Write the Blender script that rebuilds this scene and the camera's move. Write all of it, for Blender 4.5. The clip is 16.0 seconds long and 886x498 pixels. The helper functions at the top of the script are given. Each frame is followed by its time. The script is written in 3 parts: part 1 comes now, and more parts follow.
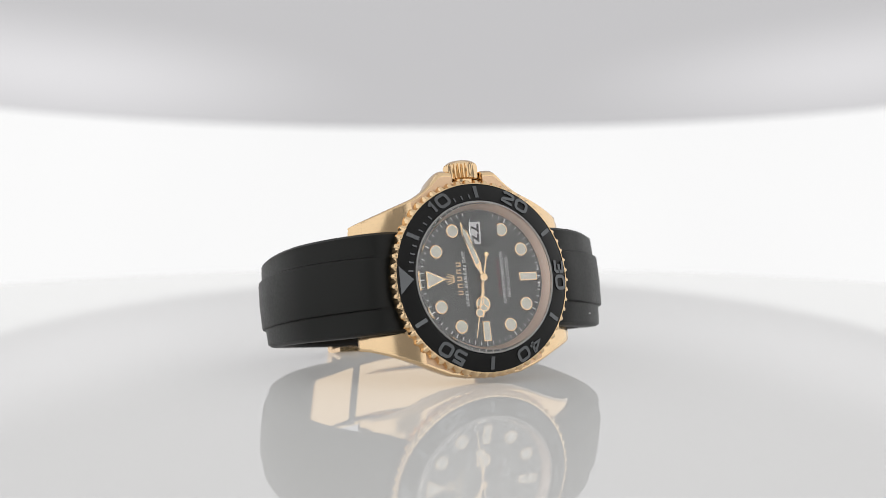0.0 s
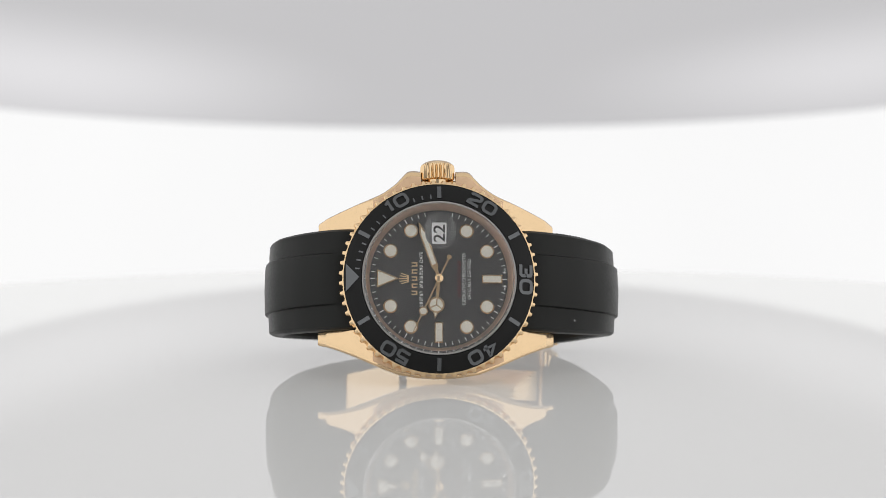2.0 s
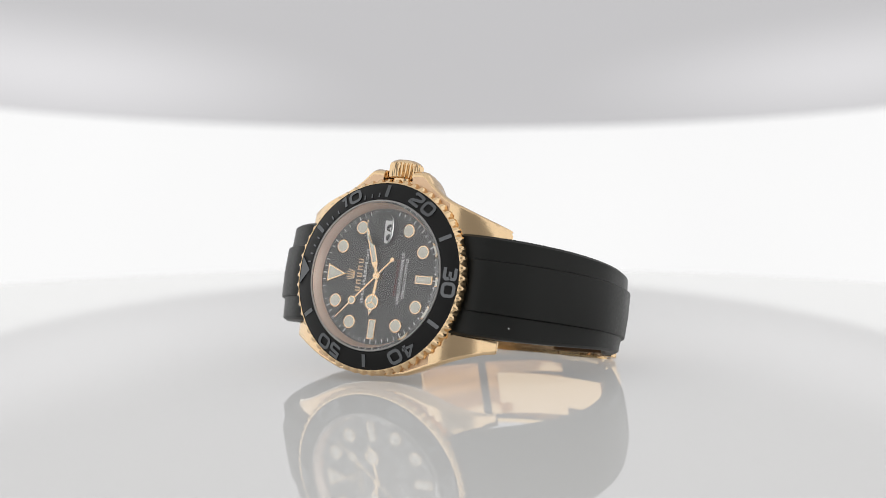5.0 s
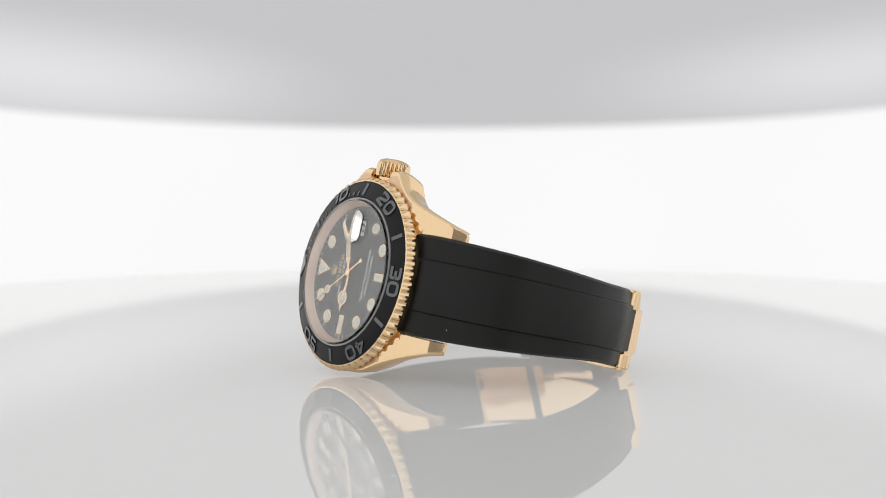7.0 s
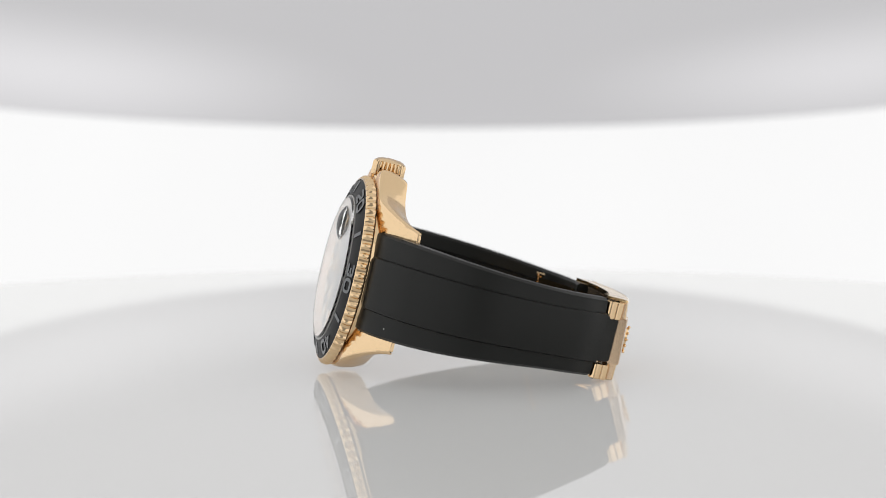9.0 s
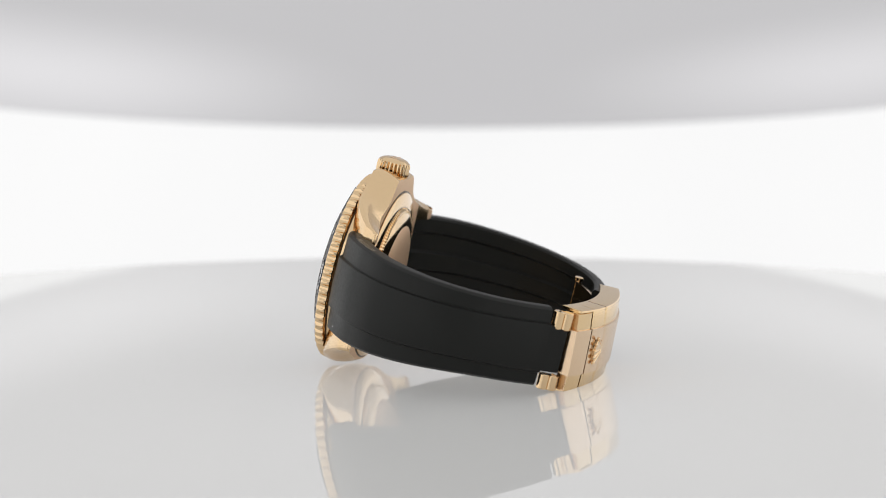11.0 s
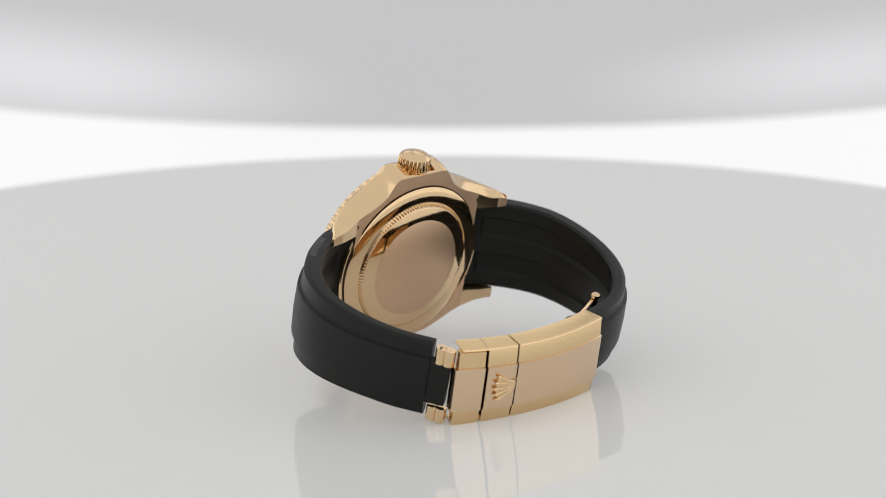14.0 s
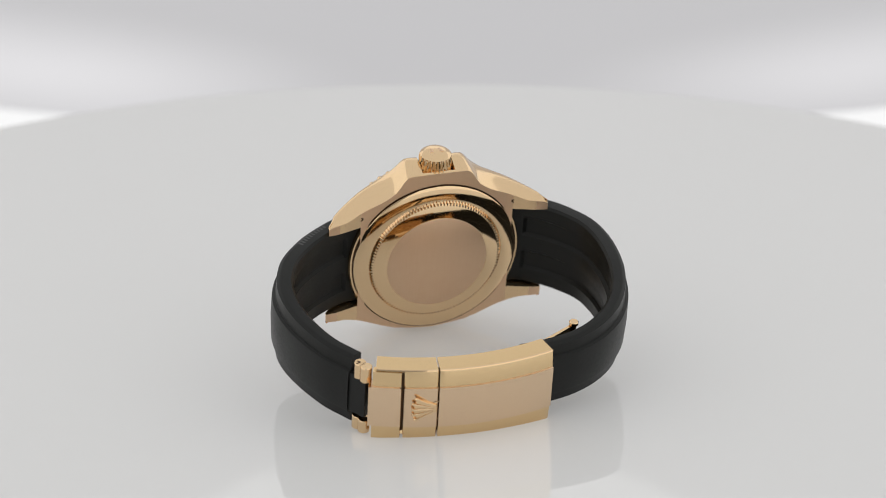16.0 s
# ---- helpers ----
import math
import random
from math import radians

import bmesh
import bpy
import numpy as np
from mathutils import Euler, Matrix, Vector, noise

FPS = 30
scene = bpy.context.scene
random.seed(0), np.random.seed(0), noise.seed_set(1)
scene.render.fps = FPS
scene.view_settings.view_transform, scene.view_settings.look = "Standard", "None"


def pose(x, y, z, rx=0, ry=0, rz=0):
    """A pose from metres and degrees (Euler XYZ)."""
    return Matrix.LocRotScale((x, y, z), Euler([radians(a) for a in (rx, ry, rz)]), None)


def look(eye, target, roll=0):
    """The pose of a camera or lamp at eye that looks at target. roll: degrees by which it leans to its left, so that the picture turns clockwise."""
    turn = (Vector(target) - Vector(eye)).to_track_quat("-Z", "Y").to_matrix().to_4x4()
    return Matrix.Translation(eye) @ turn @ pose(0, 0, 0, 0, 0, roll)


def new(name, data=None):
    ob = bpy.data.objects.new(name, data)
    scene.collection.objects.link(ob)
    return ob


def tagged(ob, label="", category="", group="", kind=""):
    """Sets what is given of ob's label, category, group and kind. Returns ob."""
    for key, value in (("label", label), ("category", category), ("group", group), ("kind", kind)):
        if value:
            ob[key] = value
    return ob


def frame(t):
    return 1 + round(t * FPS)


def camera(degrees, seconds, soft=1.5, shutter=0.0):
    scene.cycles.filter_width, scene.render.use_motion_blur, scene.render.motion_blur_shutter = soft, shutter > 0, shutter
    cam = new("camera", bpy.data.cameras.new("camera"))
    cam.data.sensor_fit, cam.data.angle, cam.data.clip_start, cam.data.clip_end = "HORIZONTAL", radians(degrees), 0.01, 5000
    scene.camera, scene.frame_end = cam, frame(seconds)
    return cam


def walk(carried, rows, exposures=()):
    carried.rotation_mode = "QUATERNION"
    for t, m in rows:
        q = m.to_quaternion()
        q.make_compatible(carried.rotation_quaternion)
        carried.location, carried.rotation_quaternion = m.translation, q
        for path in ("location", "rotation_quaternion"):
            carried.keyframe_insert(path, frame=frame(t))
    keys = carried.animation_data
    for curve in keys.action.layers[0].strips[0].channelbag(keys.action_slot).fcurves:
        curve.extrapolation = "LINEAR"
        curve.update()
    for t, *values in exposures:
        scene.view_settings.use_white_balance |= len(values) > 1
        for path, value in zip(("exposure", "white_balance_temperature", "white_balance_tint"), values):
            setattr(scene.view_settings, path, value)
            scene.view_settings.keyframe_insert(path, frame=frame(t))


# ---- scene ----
# The camera rides on a swinging arm about the turntable's centre; the backdrop rides on the same arm.
PIVOT = Vector((0.0, -0.0012, 0.0059))
REACH = 0.503
LENS = 20.97
TILT = 2.18
ARM = [(0.0, 7.63), (4.0, 7.63), (8.0, 7.63), (9.6, 7.63), (10.0, 7.66), (10.5, 7.92), (11.0, 8.58), (11.5, 9.66), (12.0, 11.08),
       (12.5, 12.72), (13.0, 14.18), (13.5, 15.56), (14.0, 17.08), (14.5, 18.68), (15.0, 20.22), (15.5, 21.72), (16.0, 23.12)]
TURN_START, TURN_RATE = 27.63, -11.875


def arm_pose(deg):
    """The camera's pose on the arm; its lens looks a little over the pivot."""
    e, q = radians(deg), radians(deg - TILT)
    eye = PIVOT + Vector((0, -math.cos(e), math.sin(e))) * REACH
    return look(eye, eye + Vector((0, math.cos(q), -math.sin(q))), -0.07)


cam = camera(LENS, 16.0, soft=0.8)
cam.data.dof.use_dof = True
cam.data.dof.focus_distance = 0.489
cam.data.dof.aperture_fstop = 18.0
walk(cam, [(t, arm_pose(d)) for t, d in ARM])

# ---- light ----
scene.view_settings.exposure = 0.0
world = bpy.data.worlds.new("studio_dark")
scene.world = world
world.use_nodes = True
world.node_tree.nodes["Background"].inputs[0].default_value = (0.9, 0.95, 1.0, 1)
world.node_tree.nodes["Background"].inputs[1].default_value = 0.02

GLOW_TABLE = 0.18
GLOW_WALL, GLOW_TOP, GLOW_SCREEN, GLOW_HOOD = 1.0, 0.70, 0.88, 0.50


# ---- materials ----
def material(name, colour, rough=0.5, metal=0.0, ior=1.5, grain=0.0, grain_scale=800.0, bump=0.0, stretch=(1, 1, 1),
             vary=0.0, transmission=0.0, coat=0.0, spec=0.5):
    m = bpy.data.materials.new(name)
    m.use_nodes = True
    nt = m.node_tree
    b = nt.nodes["Principled BSDF"]
    b.inputs["Base Color"].default_value = (*colour, 1)
    b.inputs["Roughness"].default_value = rough
    b.inputs["Metallic"].default_value = metal
    b.inputs["IOR"].default_value = ior
    b.inputs["Transmission Weight"].default_value = transmission
    b.inputs["Coat Weight"].default_value = coat
    b.inputs["Specular IOR Level"].default_value = spec
    if grain or bump or vary:
        tc = nt.nodes.new("ShaderNodeTexCoord")
        mp = nt.nodes.new("ShaderNodeMapping")
        mp.inputs["Scale"].default_value = stretch
        nt.links.new(tc.outputs["Object"], mp.inputs[0])
        fine = nt.nodes.new("ShaderNodeTexNoise")
        fine.inputs["Scale"].default_value = grain_scale
        fine.inputs["Detail"].default_value = 4
        nt.links.new(mp.outputs[0], fine.inputs["Vector"])
        wide = nt.nodes.new("ShaderNodeTexNoise")
        wide.inputs["Scale"].default_value = grain_scale * 0.07
        wide.inputs["Detail"].default_value = 3
        nt.links.new(tc.outputs["Object"], wide.inputs["Vector"])
        if grain:
            r = nt.nodes.new("ShaderNodeMapRange")
            r.inputs["From Min"].default_value, r.inputs["From Max"].default_value = 0.3, 0.7
            r.inputs["To Min"].default_value, r.inputs["To Max"].default_value = max(rough - grain, 0.01), rough + grain
            add = nt.nodes.new("ShaderNodeMix")
            add.inputs[0].default_value = 0.5
            nt.links.new(fine.outputs[0], add.inputs[2])
            nt.links.new(wide.outputs[0], add.inputs[3])
            nt.links.new(add.outputs[0], r.inputs[0])
            nt.links.new(r.outputs[0], b.inputs["Roughness"])
        if vary:
            mix = nt.nodes.new("ShaderNodeMix")
            mix.data_type = "RGBA"
            mix.inputs[6].default_value = (*[c * (1 - vary) for c in colour], 1)
            mix.inputs[7].default_value = (*[min(c * (1 + vary), 1) for c in colour], 1)
            nt.links.new(wide.outputs[0], mix.inputs[0])
            nt.links.new(mix.outputs[2], b.inputs["Base Color"])
        if bump:
            bp = nt.nodes.new("ShaderNodeBump")
            bp.inputs["Strength"].default_value = bump
            bp.inputs["Distance"].default_value = 0.00004
            nt.links.new(fine.outputs[0], bp.inputs["Height"])
            nt.links.new(bp.outputs[0], b.inputs["Normal"])
    return m


def glow_material(name, colour, strength, spots=(), vary=0.03):
    """A back-lit diffusing sheet; spots: (x, z, radius, gain) of bright pools painted into its glow, in metres of the
    object.
    """
    m = bpy.data.materials.new(name)
    m.use_nodes = True
    nt = m.node_tree
    b = nt.nodes["Principled BSDF"]
    b.inputs["Base Color"].default_value = (0.1, 0.1, 0.1, 1)
    b.inputs["Roughness"].default_value = 0.8
    b.inputs["Specular IOR Level"].default_value = 0.1
    b.inputs["Emission Color"].default_value = (*colour, 1)
    tc = nt.nodes.new("ShaderNodeTexCoord")
    n = nt.nodes.new("ShaderNodeTexNoise")
    n.inputs["Scale"].default_value = 6
    nt.links.new(tc.outputs["Object"], n.inputs["Vector"])
    r = nt.nodes.new("ShaderNodeMapRange")
    r.inputs["To Min"].default_value, r.inputs["To Max"].default_value = strength * (1 - vary), strength * (1 + vary)
    nt.links.new(n.outputs[0], r.inputs[0])
    total = r.outputs[0]
    # soft pools of light painted into the emission; no lamps stand behind the sheet
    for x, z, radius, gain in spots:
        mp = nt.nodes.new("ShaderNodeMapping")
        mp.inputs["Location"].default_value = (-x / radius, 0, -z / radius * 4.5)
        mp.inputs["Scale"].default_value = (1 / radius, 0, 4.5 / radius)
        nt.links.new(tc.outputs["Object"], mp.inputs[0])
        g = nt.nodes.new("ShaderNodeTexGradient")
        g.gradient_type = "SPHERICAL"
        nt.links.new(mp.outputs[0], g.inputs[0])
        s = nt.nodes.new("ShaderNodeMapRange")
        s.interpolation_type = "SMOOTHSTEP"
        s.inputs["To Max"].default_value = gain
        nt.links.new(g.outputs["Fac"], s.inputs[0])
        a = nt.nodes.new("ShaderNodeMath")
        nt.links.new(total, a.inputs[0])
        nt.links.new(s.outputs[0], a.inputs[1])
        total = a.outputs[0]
    nt.links.new(total, b.inputs["Emission Strength"])
    return m


GOLD = (0.79, 0.575, 0.345)
gold_polished = material("polished_gold", GOLD, 0.07, 1.0, grain=0.02, grain_scale=2000)
gold_brushed = material("brushed_gold", (0.77, 0.575, 0.39), 0.22, 1.0, grain=0.04, grain_scale=5000, stretch=(0.04, 1, 1))
gold_satin = material("satin_gold", (0.75, 0.53, 0.35), 0.5, 1.0, grain=0.06, grain_scale=6000, stretch=(1, 0.04, 1))
gold_case = material("case_gold", GOLD, 0.15, 1.0, grain=0.03, grain_scale=3000)
gold_flank = material("clasp_flank_gold", (0.77, 0.56, 0.31), 0.16, 1.0, grain=0.03, grain_scale=3000)
gold_rehaut = material("rose_gold_ring", (0.88, 0.69, 0.57), 0.42, 1.0, grain=0.05)
rubber = material("black_rubber", (0.0075, 0.0080, 0.0071), 0.42, grain=0.08, grain_scale=1500, bump=0.05, vary=0.12, spec=0.24)
ceramic_matte = material("matte_black_ceramic", (0.008, 0.008, 0.008), 0.40, grain=0.05, grain_scale=4000, spec=0.2)
ceramic_gloss = material("polished_dark_relief", (0.125, 0.13, 0.135), 0.12, 1.0, grain=0.03)
dial_black = material("satin_black_dial", (0.06, 0.059, 0.059), 0.42, grain=0.02, grain_scale=600, vary=0.1, spec=0.5)
lume = material("cream_lume", (0.92, 0.88, 0.77), 0.55, grain=0.05, grain_scale=3000, vary=0.03)
ink_white = material("white_print", (0.93, 0.93, 0.92), 0.5)
ink_gold = material("gold_print", (0.75, 0.55, 0.33), 0.35, 0.6)
ink_red = material("red_print", (0.16, 0.018, 0.022), 0.5)
ink_black = material("black_print", (0.01, 0.01, 0.01), 0.5)
date_white = material("white_date_disc", (0.82, 0.82, 0.82), 0.5, vary=0.02)
ink_grey = material("embossed_rubber", (0.03, 0.03, 0.03), 0.3)
steel_dark = material("dark_gap_metal", (0.08, 0.05, 0.03), 0.35, 1.0)
sapphire = material("sapphire_crystal", (1, 1, 1), 0.0, ior=1.52, transmission=1.0)
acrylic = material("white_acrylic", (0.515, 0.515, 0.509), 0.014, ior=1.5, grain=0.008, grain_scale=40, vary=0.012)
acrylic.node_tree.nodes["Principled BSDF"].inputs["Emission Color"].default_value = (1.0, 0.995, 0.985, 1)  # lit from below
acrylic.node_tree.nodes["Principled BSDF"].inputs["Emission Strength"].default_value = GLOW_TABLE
grey_drum = material("grey_drum_paint", (0.35, 0.35, 0.36), 0.5, vary=0.05, grain=0.05, grain_scale=60)
studio_floor_mat = material("grey_studio_floor", (0.30, 0.30, 0.30), 0.6, vary=0.08, grain=0.1, grain_scale=40)
studio_dark_mat = material("grey_studio_cloth", (0.36, 0.36, 0.362), 0.8, vary=0.1, grain=0.1, grain_scale=60)
glow_screen = glow_material("backlit_white_screen", (1.0, 1.0, 1.0), GLOW_SCREEN)
# the hood's glow has a painted bright pool towards each side
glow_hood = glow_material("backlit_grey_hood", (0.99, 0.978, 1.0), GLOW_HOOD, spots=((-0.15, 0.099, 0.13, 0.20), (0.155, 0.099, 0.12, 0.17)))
glow_wall = glow_material("backlit_tent_wall", (0.997, 0.994, 0.99), GLOW_WALL)
glow_top = glow_material("backlit_tent_top", (0.997, 0.994, 0.99), GLOW_TOP)

# ---- mesh tools (millimetres in, metres out) ----
MM = 0.001


def link_mesh(name, bm, mat, smooth=True, scale=MM):
    me = bpy.data.meshes.new(name)
    bmesh.ops.remove_doubles(bm, verts=bm.verts, dist=1e-5)
    bmesh.ops.recalc_face_normals(bm, faces=bm.faces)
    if scale != 1:
        bmesh.ops.scale(bm, verts=bm.verts, vec=(scale, scale, scale))
    bm.to_mesh(me)
    bm.free()
    me.materials.append(mat)
    if smooth:
        for p in me.polygons:
            p.use_smooth = True
        me.set_sharp_from_angle(angle=radians(32))
    return me


def part(name, bm, mat, parent=None, label="", smooth=True, scale=MM):
    ob = new(name, link_mesh(name, bm, mat, smooth, scale))
    ob.parent = parent
    if label:
        tagged(ob, label)
    return ob


def lathe(profile, seg=96, wobble=None, arc=None, centre=(0, 0)):
    """Turn (r, z) pairs round z. wobble(i, k, r) alters the radius of ring point k at step i."""
    bm = bmesh.new()
    rings = []
    n = seg if arc is None else seg + 1
    for i in range(n):
        a = 2 * math.pi * i / seg if arc is None else arc[0] + (arc[1] - arc[0]) * i / seg
        ring = []
        for k, (r, z) in enumerate(profile):
            rr = wobble(i, k, r) if wobble else r
            ring.append(bm.verts.new((centre[0] + rr * math.cos(a), centre[1] + rr * math.sin(a), z)))
        rings.append(ring)
    for i in range(seg):
        a, b = rings[i], rings[(i + 1) % n]
        for k in range(len(profile) - 1):
            if profile[k][0] == 0 and profile[k + 1][0] == 0:
                continue
            bm.faces.new((a[k], b[k], b[k + 1], a[k + 1]))
    bmesh.ops.remove_doubles(bm, verts=bm.verts, dist=1e-6)
    return bm


def loft(sections, close_ends=True, bm=None):
    """Skin closed loops of 3D points, all of one length."""
    bm = bm or bmesh.new()
    rows = [[bm.verts.new(p) for p in s] for s in sections]
    n = len(rows[0])
    for a, b in zip(rows, rows[1:]):
        for k in range(n):
            bm.faces.new((a[k], a[(k + 1) % n], b[(k + 1) % n], b[k]))
    if close_ends:
        bm.faces.new(rows[0][::-1])
        bm.faces.new(rows[-1])
    return bm


def prism(outline, z0, z1, bevel=0.0, bm=None):
    """Outline (x, y) raised from z0 to z1, its top edge bevelled."""
    cx = sum(p[0] for p in outline) / len(outline)
    cy = sum(p[1] for p in outline) / len(outline)

    def inset(d):
        res = []
        for x, y in outline:
            r = math.hypot(x - cx, y - cy) or 1
            f = max(0.0, (r - d) / r)
            res.append((cx + (x - cx) * f, cy + (y - cy) * f))
        return res
    loops = [[(x, y, z0) for x, y in outline], [(x, y, z1 - bevel) for x, y in outline]]
    if bevel:
        loops.append([(x, y, z1) for x, y in inset(bevel)])
    return loft(loops, True, bm)


def round_rect(w, h, r, n=5):
    pts = []
    for cx, cy, a0 in ((w / 2 - r, h / 2 - r, 0), (-w / 2 + r, h / 2 - r, 90), (-w / 2 + r, -h / 2 + r, 180), (w / 2 - r, -h / 2 + r, 270)):
        for i in range(n + 1):
            a = radians(a0 + 90 * i / n)
            pts.append((cx + r * math.cos(a), cy + r * math.sin(a)))
    return pts


def disc_points(r, n=28):
    return [(r * math.cos(2 * math.pi * i / n), r * math.sin(2 * math.pi * i / n)) for i in range(n)]


def smoothstep(x):
    x = min(max(x, 0.0), 1.0)
    return x * x * (3 - 2 * x)


def spline(pts, n):
    """Even points on a smooth curve through pts (Catmull-Rom), any dimension."""
    pts = [np.array(p, float) for p in pts]
    pts = [2 * pts[0] - pts[1]] + pts + [2 * pts[-1] - pts[-2]]
    dense = []
    for i in range(1, len(pts) - 2):
        p0, p1, p2, p3 = pts[i - 1:i + 3]
        for k in range(24):
            t = k / 24
            dense.append(0.5 * (2 * p1 + (p2 - p0) * t + (2 * p0 - 5 * p1 + 4 * p2 - p3) * t * t + (3 * p1 - p0 - 3 * p2 + p3) * t ** 3))
    dense.append(pts[-2])
    dense = np.array(dense)
    s = np.concatenate([[0], np.cumsum(np.linalg.norm(np.diff(dense[:, :2], axis=0), axis=1))])
    q = np.linspace(0, s[-1], n)
    return np.stack([np.interp(q, s, dense[:, k]) for k in range(dense.shape[1])], 1)


def text_bm(text, size, extrude, weight=0.0, squeeze=1.0, width=0.0):
    """Letters as a bmesh in the xy plane, centred."""
    cu = bpy.data.curves.new("letters", "FONT")
    cu.body, cu.size, cu.extrude, cu.offset = text, size, extrude, weight
    cu.align_x, cu.align_y, cu.resolution_u = "CENTER", "CENTER", 3
    ob = bpy.data.objects.new("letters", cu)
    scene.collection.objects.link(ob)
    me = bpy.data.meshes.new_from_object(ob.evaluated_get(bpy.context.evaluated_depsgraph_get()))
    bm = bmesh.new()
    bm.from_mesh(me)
    bpy.data.objects.remove(ob)
    bpy.data.curves.remove(cu)
    bpy.data.meshes.remove(me)
    xs = [v.co.x for v in bm.verts]
    ys = [v.co.y for v in bm.verts]
    mid = Vector(((min(xs) + max(xs)) / 2, (min(ys) + max(ys)) / 2, 0))
    if width:
        squeeze = width / (max(xs) - min(xs))
    for v in bm.verts:
        v.co -= mid
        v.co.x *= squeeze
    return bm


def place(bm, m):
    bmesh.ops.transform(bm, matrix=m, verts=bm.verts)
    return bm


def dial_spot(minute, r):
    """Place on the dial (x to six o'clock, y to three o'clock) at a minute mark."""
    a = radians(6 * minute)
    return -r * math.cos(a), r * math.sin(a)


def outward(minute, r, z=0.0):
    """Pose at a minute mark with y away from the centre and x clockwise."""
    x, y = dial_spot(minute, r)
    return Matrix.Translation((x, y, z)) @ Matrix.Rotation(math.atan2(y, x) - math.pi / 2, 4, "Z")


# ---- the photo studio ----
def build_studio():
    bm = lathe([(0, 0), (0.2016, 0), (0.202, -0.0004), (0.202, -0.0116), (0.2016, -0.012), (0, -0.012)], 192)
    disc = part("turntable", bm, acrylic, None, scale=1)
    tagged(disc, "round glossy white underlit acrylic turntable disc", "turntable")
    bm = lathe([(0, -0.0125), (0.12, -0.0125), (0.122, -0.0145), (0.122, -0.12), (0.14, -0.13), (0.14, -0.4495), (0, -0.4495)], 64)
    part("drum", bm, grey_drum, disc, "grey painted drum under the disc", scale=1)

    bm = lathe([(0, -0.45), (0.95, -0.45), (0.95, -0.46), (0, -0.46)], 64)
    tagged(part("floor", bm, studio_floor_mat, None, scale=1), "plain grey studio floor", "floor", kind="structure")
    # tent: glowing cloth round three sides and above, dark cloth behind the camera
    a0, a1 = radians(-77), radians(257)
    bm = lathe([(0.9, -0.45), (0.9, 0.75), (0.91, 0.75), (0.91, -0.45), (0.9, -0.45)], 96, arc=(a0, a1))
    tagged(part("wall_tent", bm, glow_wall, None, scale=1), "white translucent light tent wall lit from outside", "tent wall", kind="structure")
    bm = lathe([(0.9, -0.45), (0.9, 0.75), (0.91, 0.75), (0.91, -0.45), (0.9, -0.45)], 40, arc=(a1 + 0.005, a0 + 2 * math.pi - 0.005))
    tagged(part("wall_front", bm, studio_dark_mat, None, scale=1), "plain grey cloth strip in the tent behind the camera", "curtain", kind="structure")
    bm = lathe([(0, 0.752), (0.91, 0.752), (0.91, 0.765), (0, 0.765)], 64)
    tagged(part("ceiling", bm, glow_top, None, scale=1), "white translucent top of the light tent", "ceiling", kind="structure")
    return disc


def build_backdrop():
    """Curved screen with a hood above it, in the space of the arm: y away from the camera, z up, origin at the pivot."""
    rig = new("backdrop")
    tagged(rig, "curved back-lit white studio backdrop with a grey hood above", "backdrop", kind="structure")
    c, r = 0.250, 0.200
    a0, a1 = radians(-8), radians(188)
    bm = lathe([(r, -0.30), (r, 0.12), (r + 0.004, 0.12), (r + 0.004, -0.30), (r, -0.30)], 72, arc=(a0, a1), centre=(0, c))
    part("screen", bm, glow_screen, rig, "bright white back-lit screen", scale=1)
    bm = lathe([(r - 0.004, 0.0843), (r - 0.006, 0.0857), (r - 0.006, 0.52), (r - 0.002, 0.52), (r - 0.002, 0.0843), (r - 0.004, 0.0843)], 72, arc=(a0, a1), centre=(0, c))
    part("hood", bm, glow_hood, rig, "light grey translucent hood with two painted pools of light", scale=1)
    return rig


# ---- the wristwatch: x to six o'clock, y to the crown, z out of the dial; dial face at z = 0 ----
GUARD_LINE = spline([(3.5, 22.45), (5.4, 22.55), (6.4, 22.2), (7.3, 21.2), (8.6, 19.75), (10.8, 18.05), (13, 16.9), (16, 15.75), (18.8, 14.65), (21.6, 13.55), (23, 12.95), (24.1, 12.4)], 160)


def case_high(u):
    """Upper outline of the case, with crown guards either side of the crown."""
    return 20.6 if abs(u) <= 3.5 else float(np.interp(abs(u), GUARD_LINE[:, 0], GUARD_LINE[:, 1]))


def case_low(u):
    return -float(np.interp(abs(u), (0, 4, 8, 11, 14, 17, 20, 22.3, 24.1), (20.0, 19.85, 19.2, 18.1, 16.8, 15.4, 14.1, 13.2, 12.6)))


def case_top(u):
    """The lugs sweep down towards their ends and finish in a steep facet."""
    a = abs(u)
    z = -1.05 - 5.6 * min(max((a - 12) / 11, 0.0), 1.0) ** 1.6
    return z if a < 22.4 else z - 1.75 * (a - 22.4) / 1.6


def case_back(u):
    return -7.15 - 2.1 * smoothstep((abs(u) - 14) / 10.0)


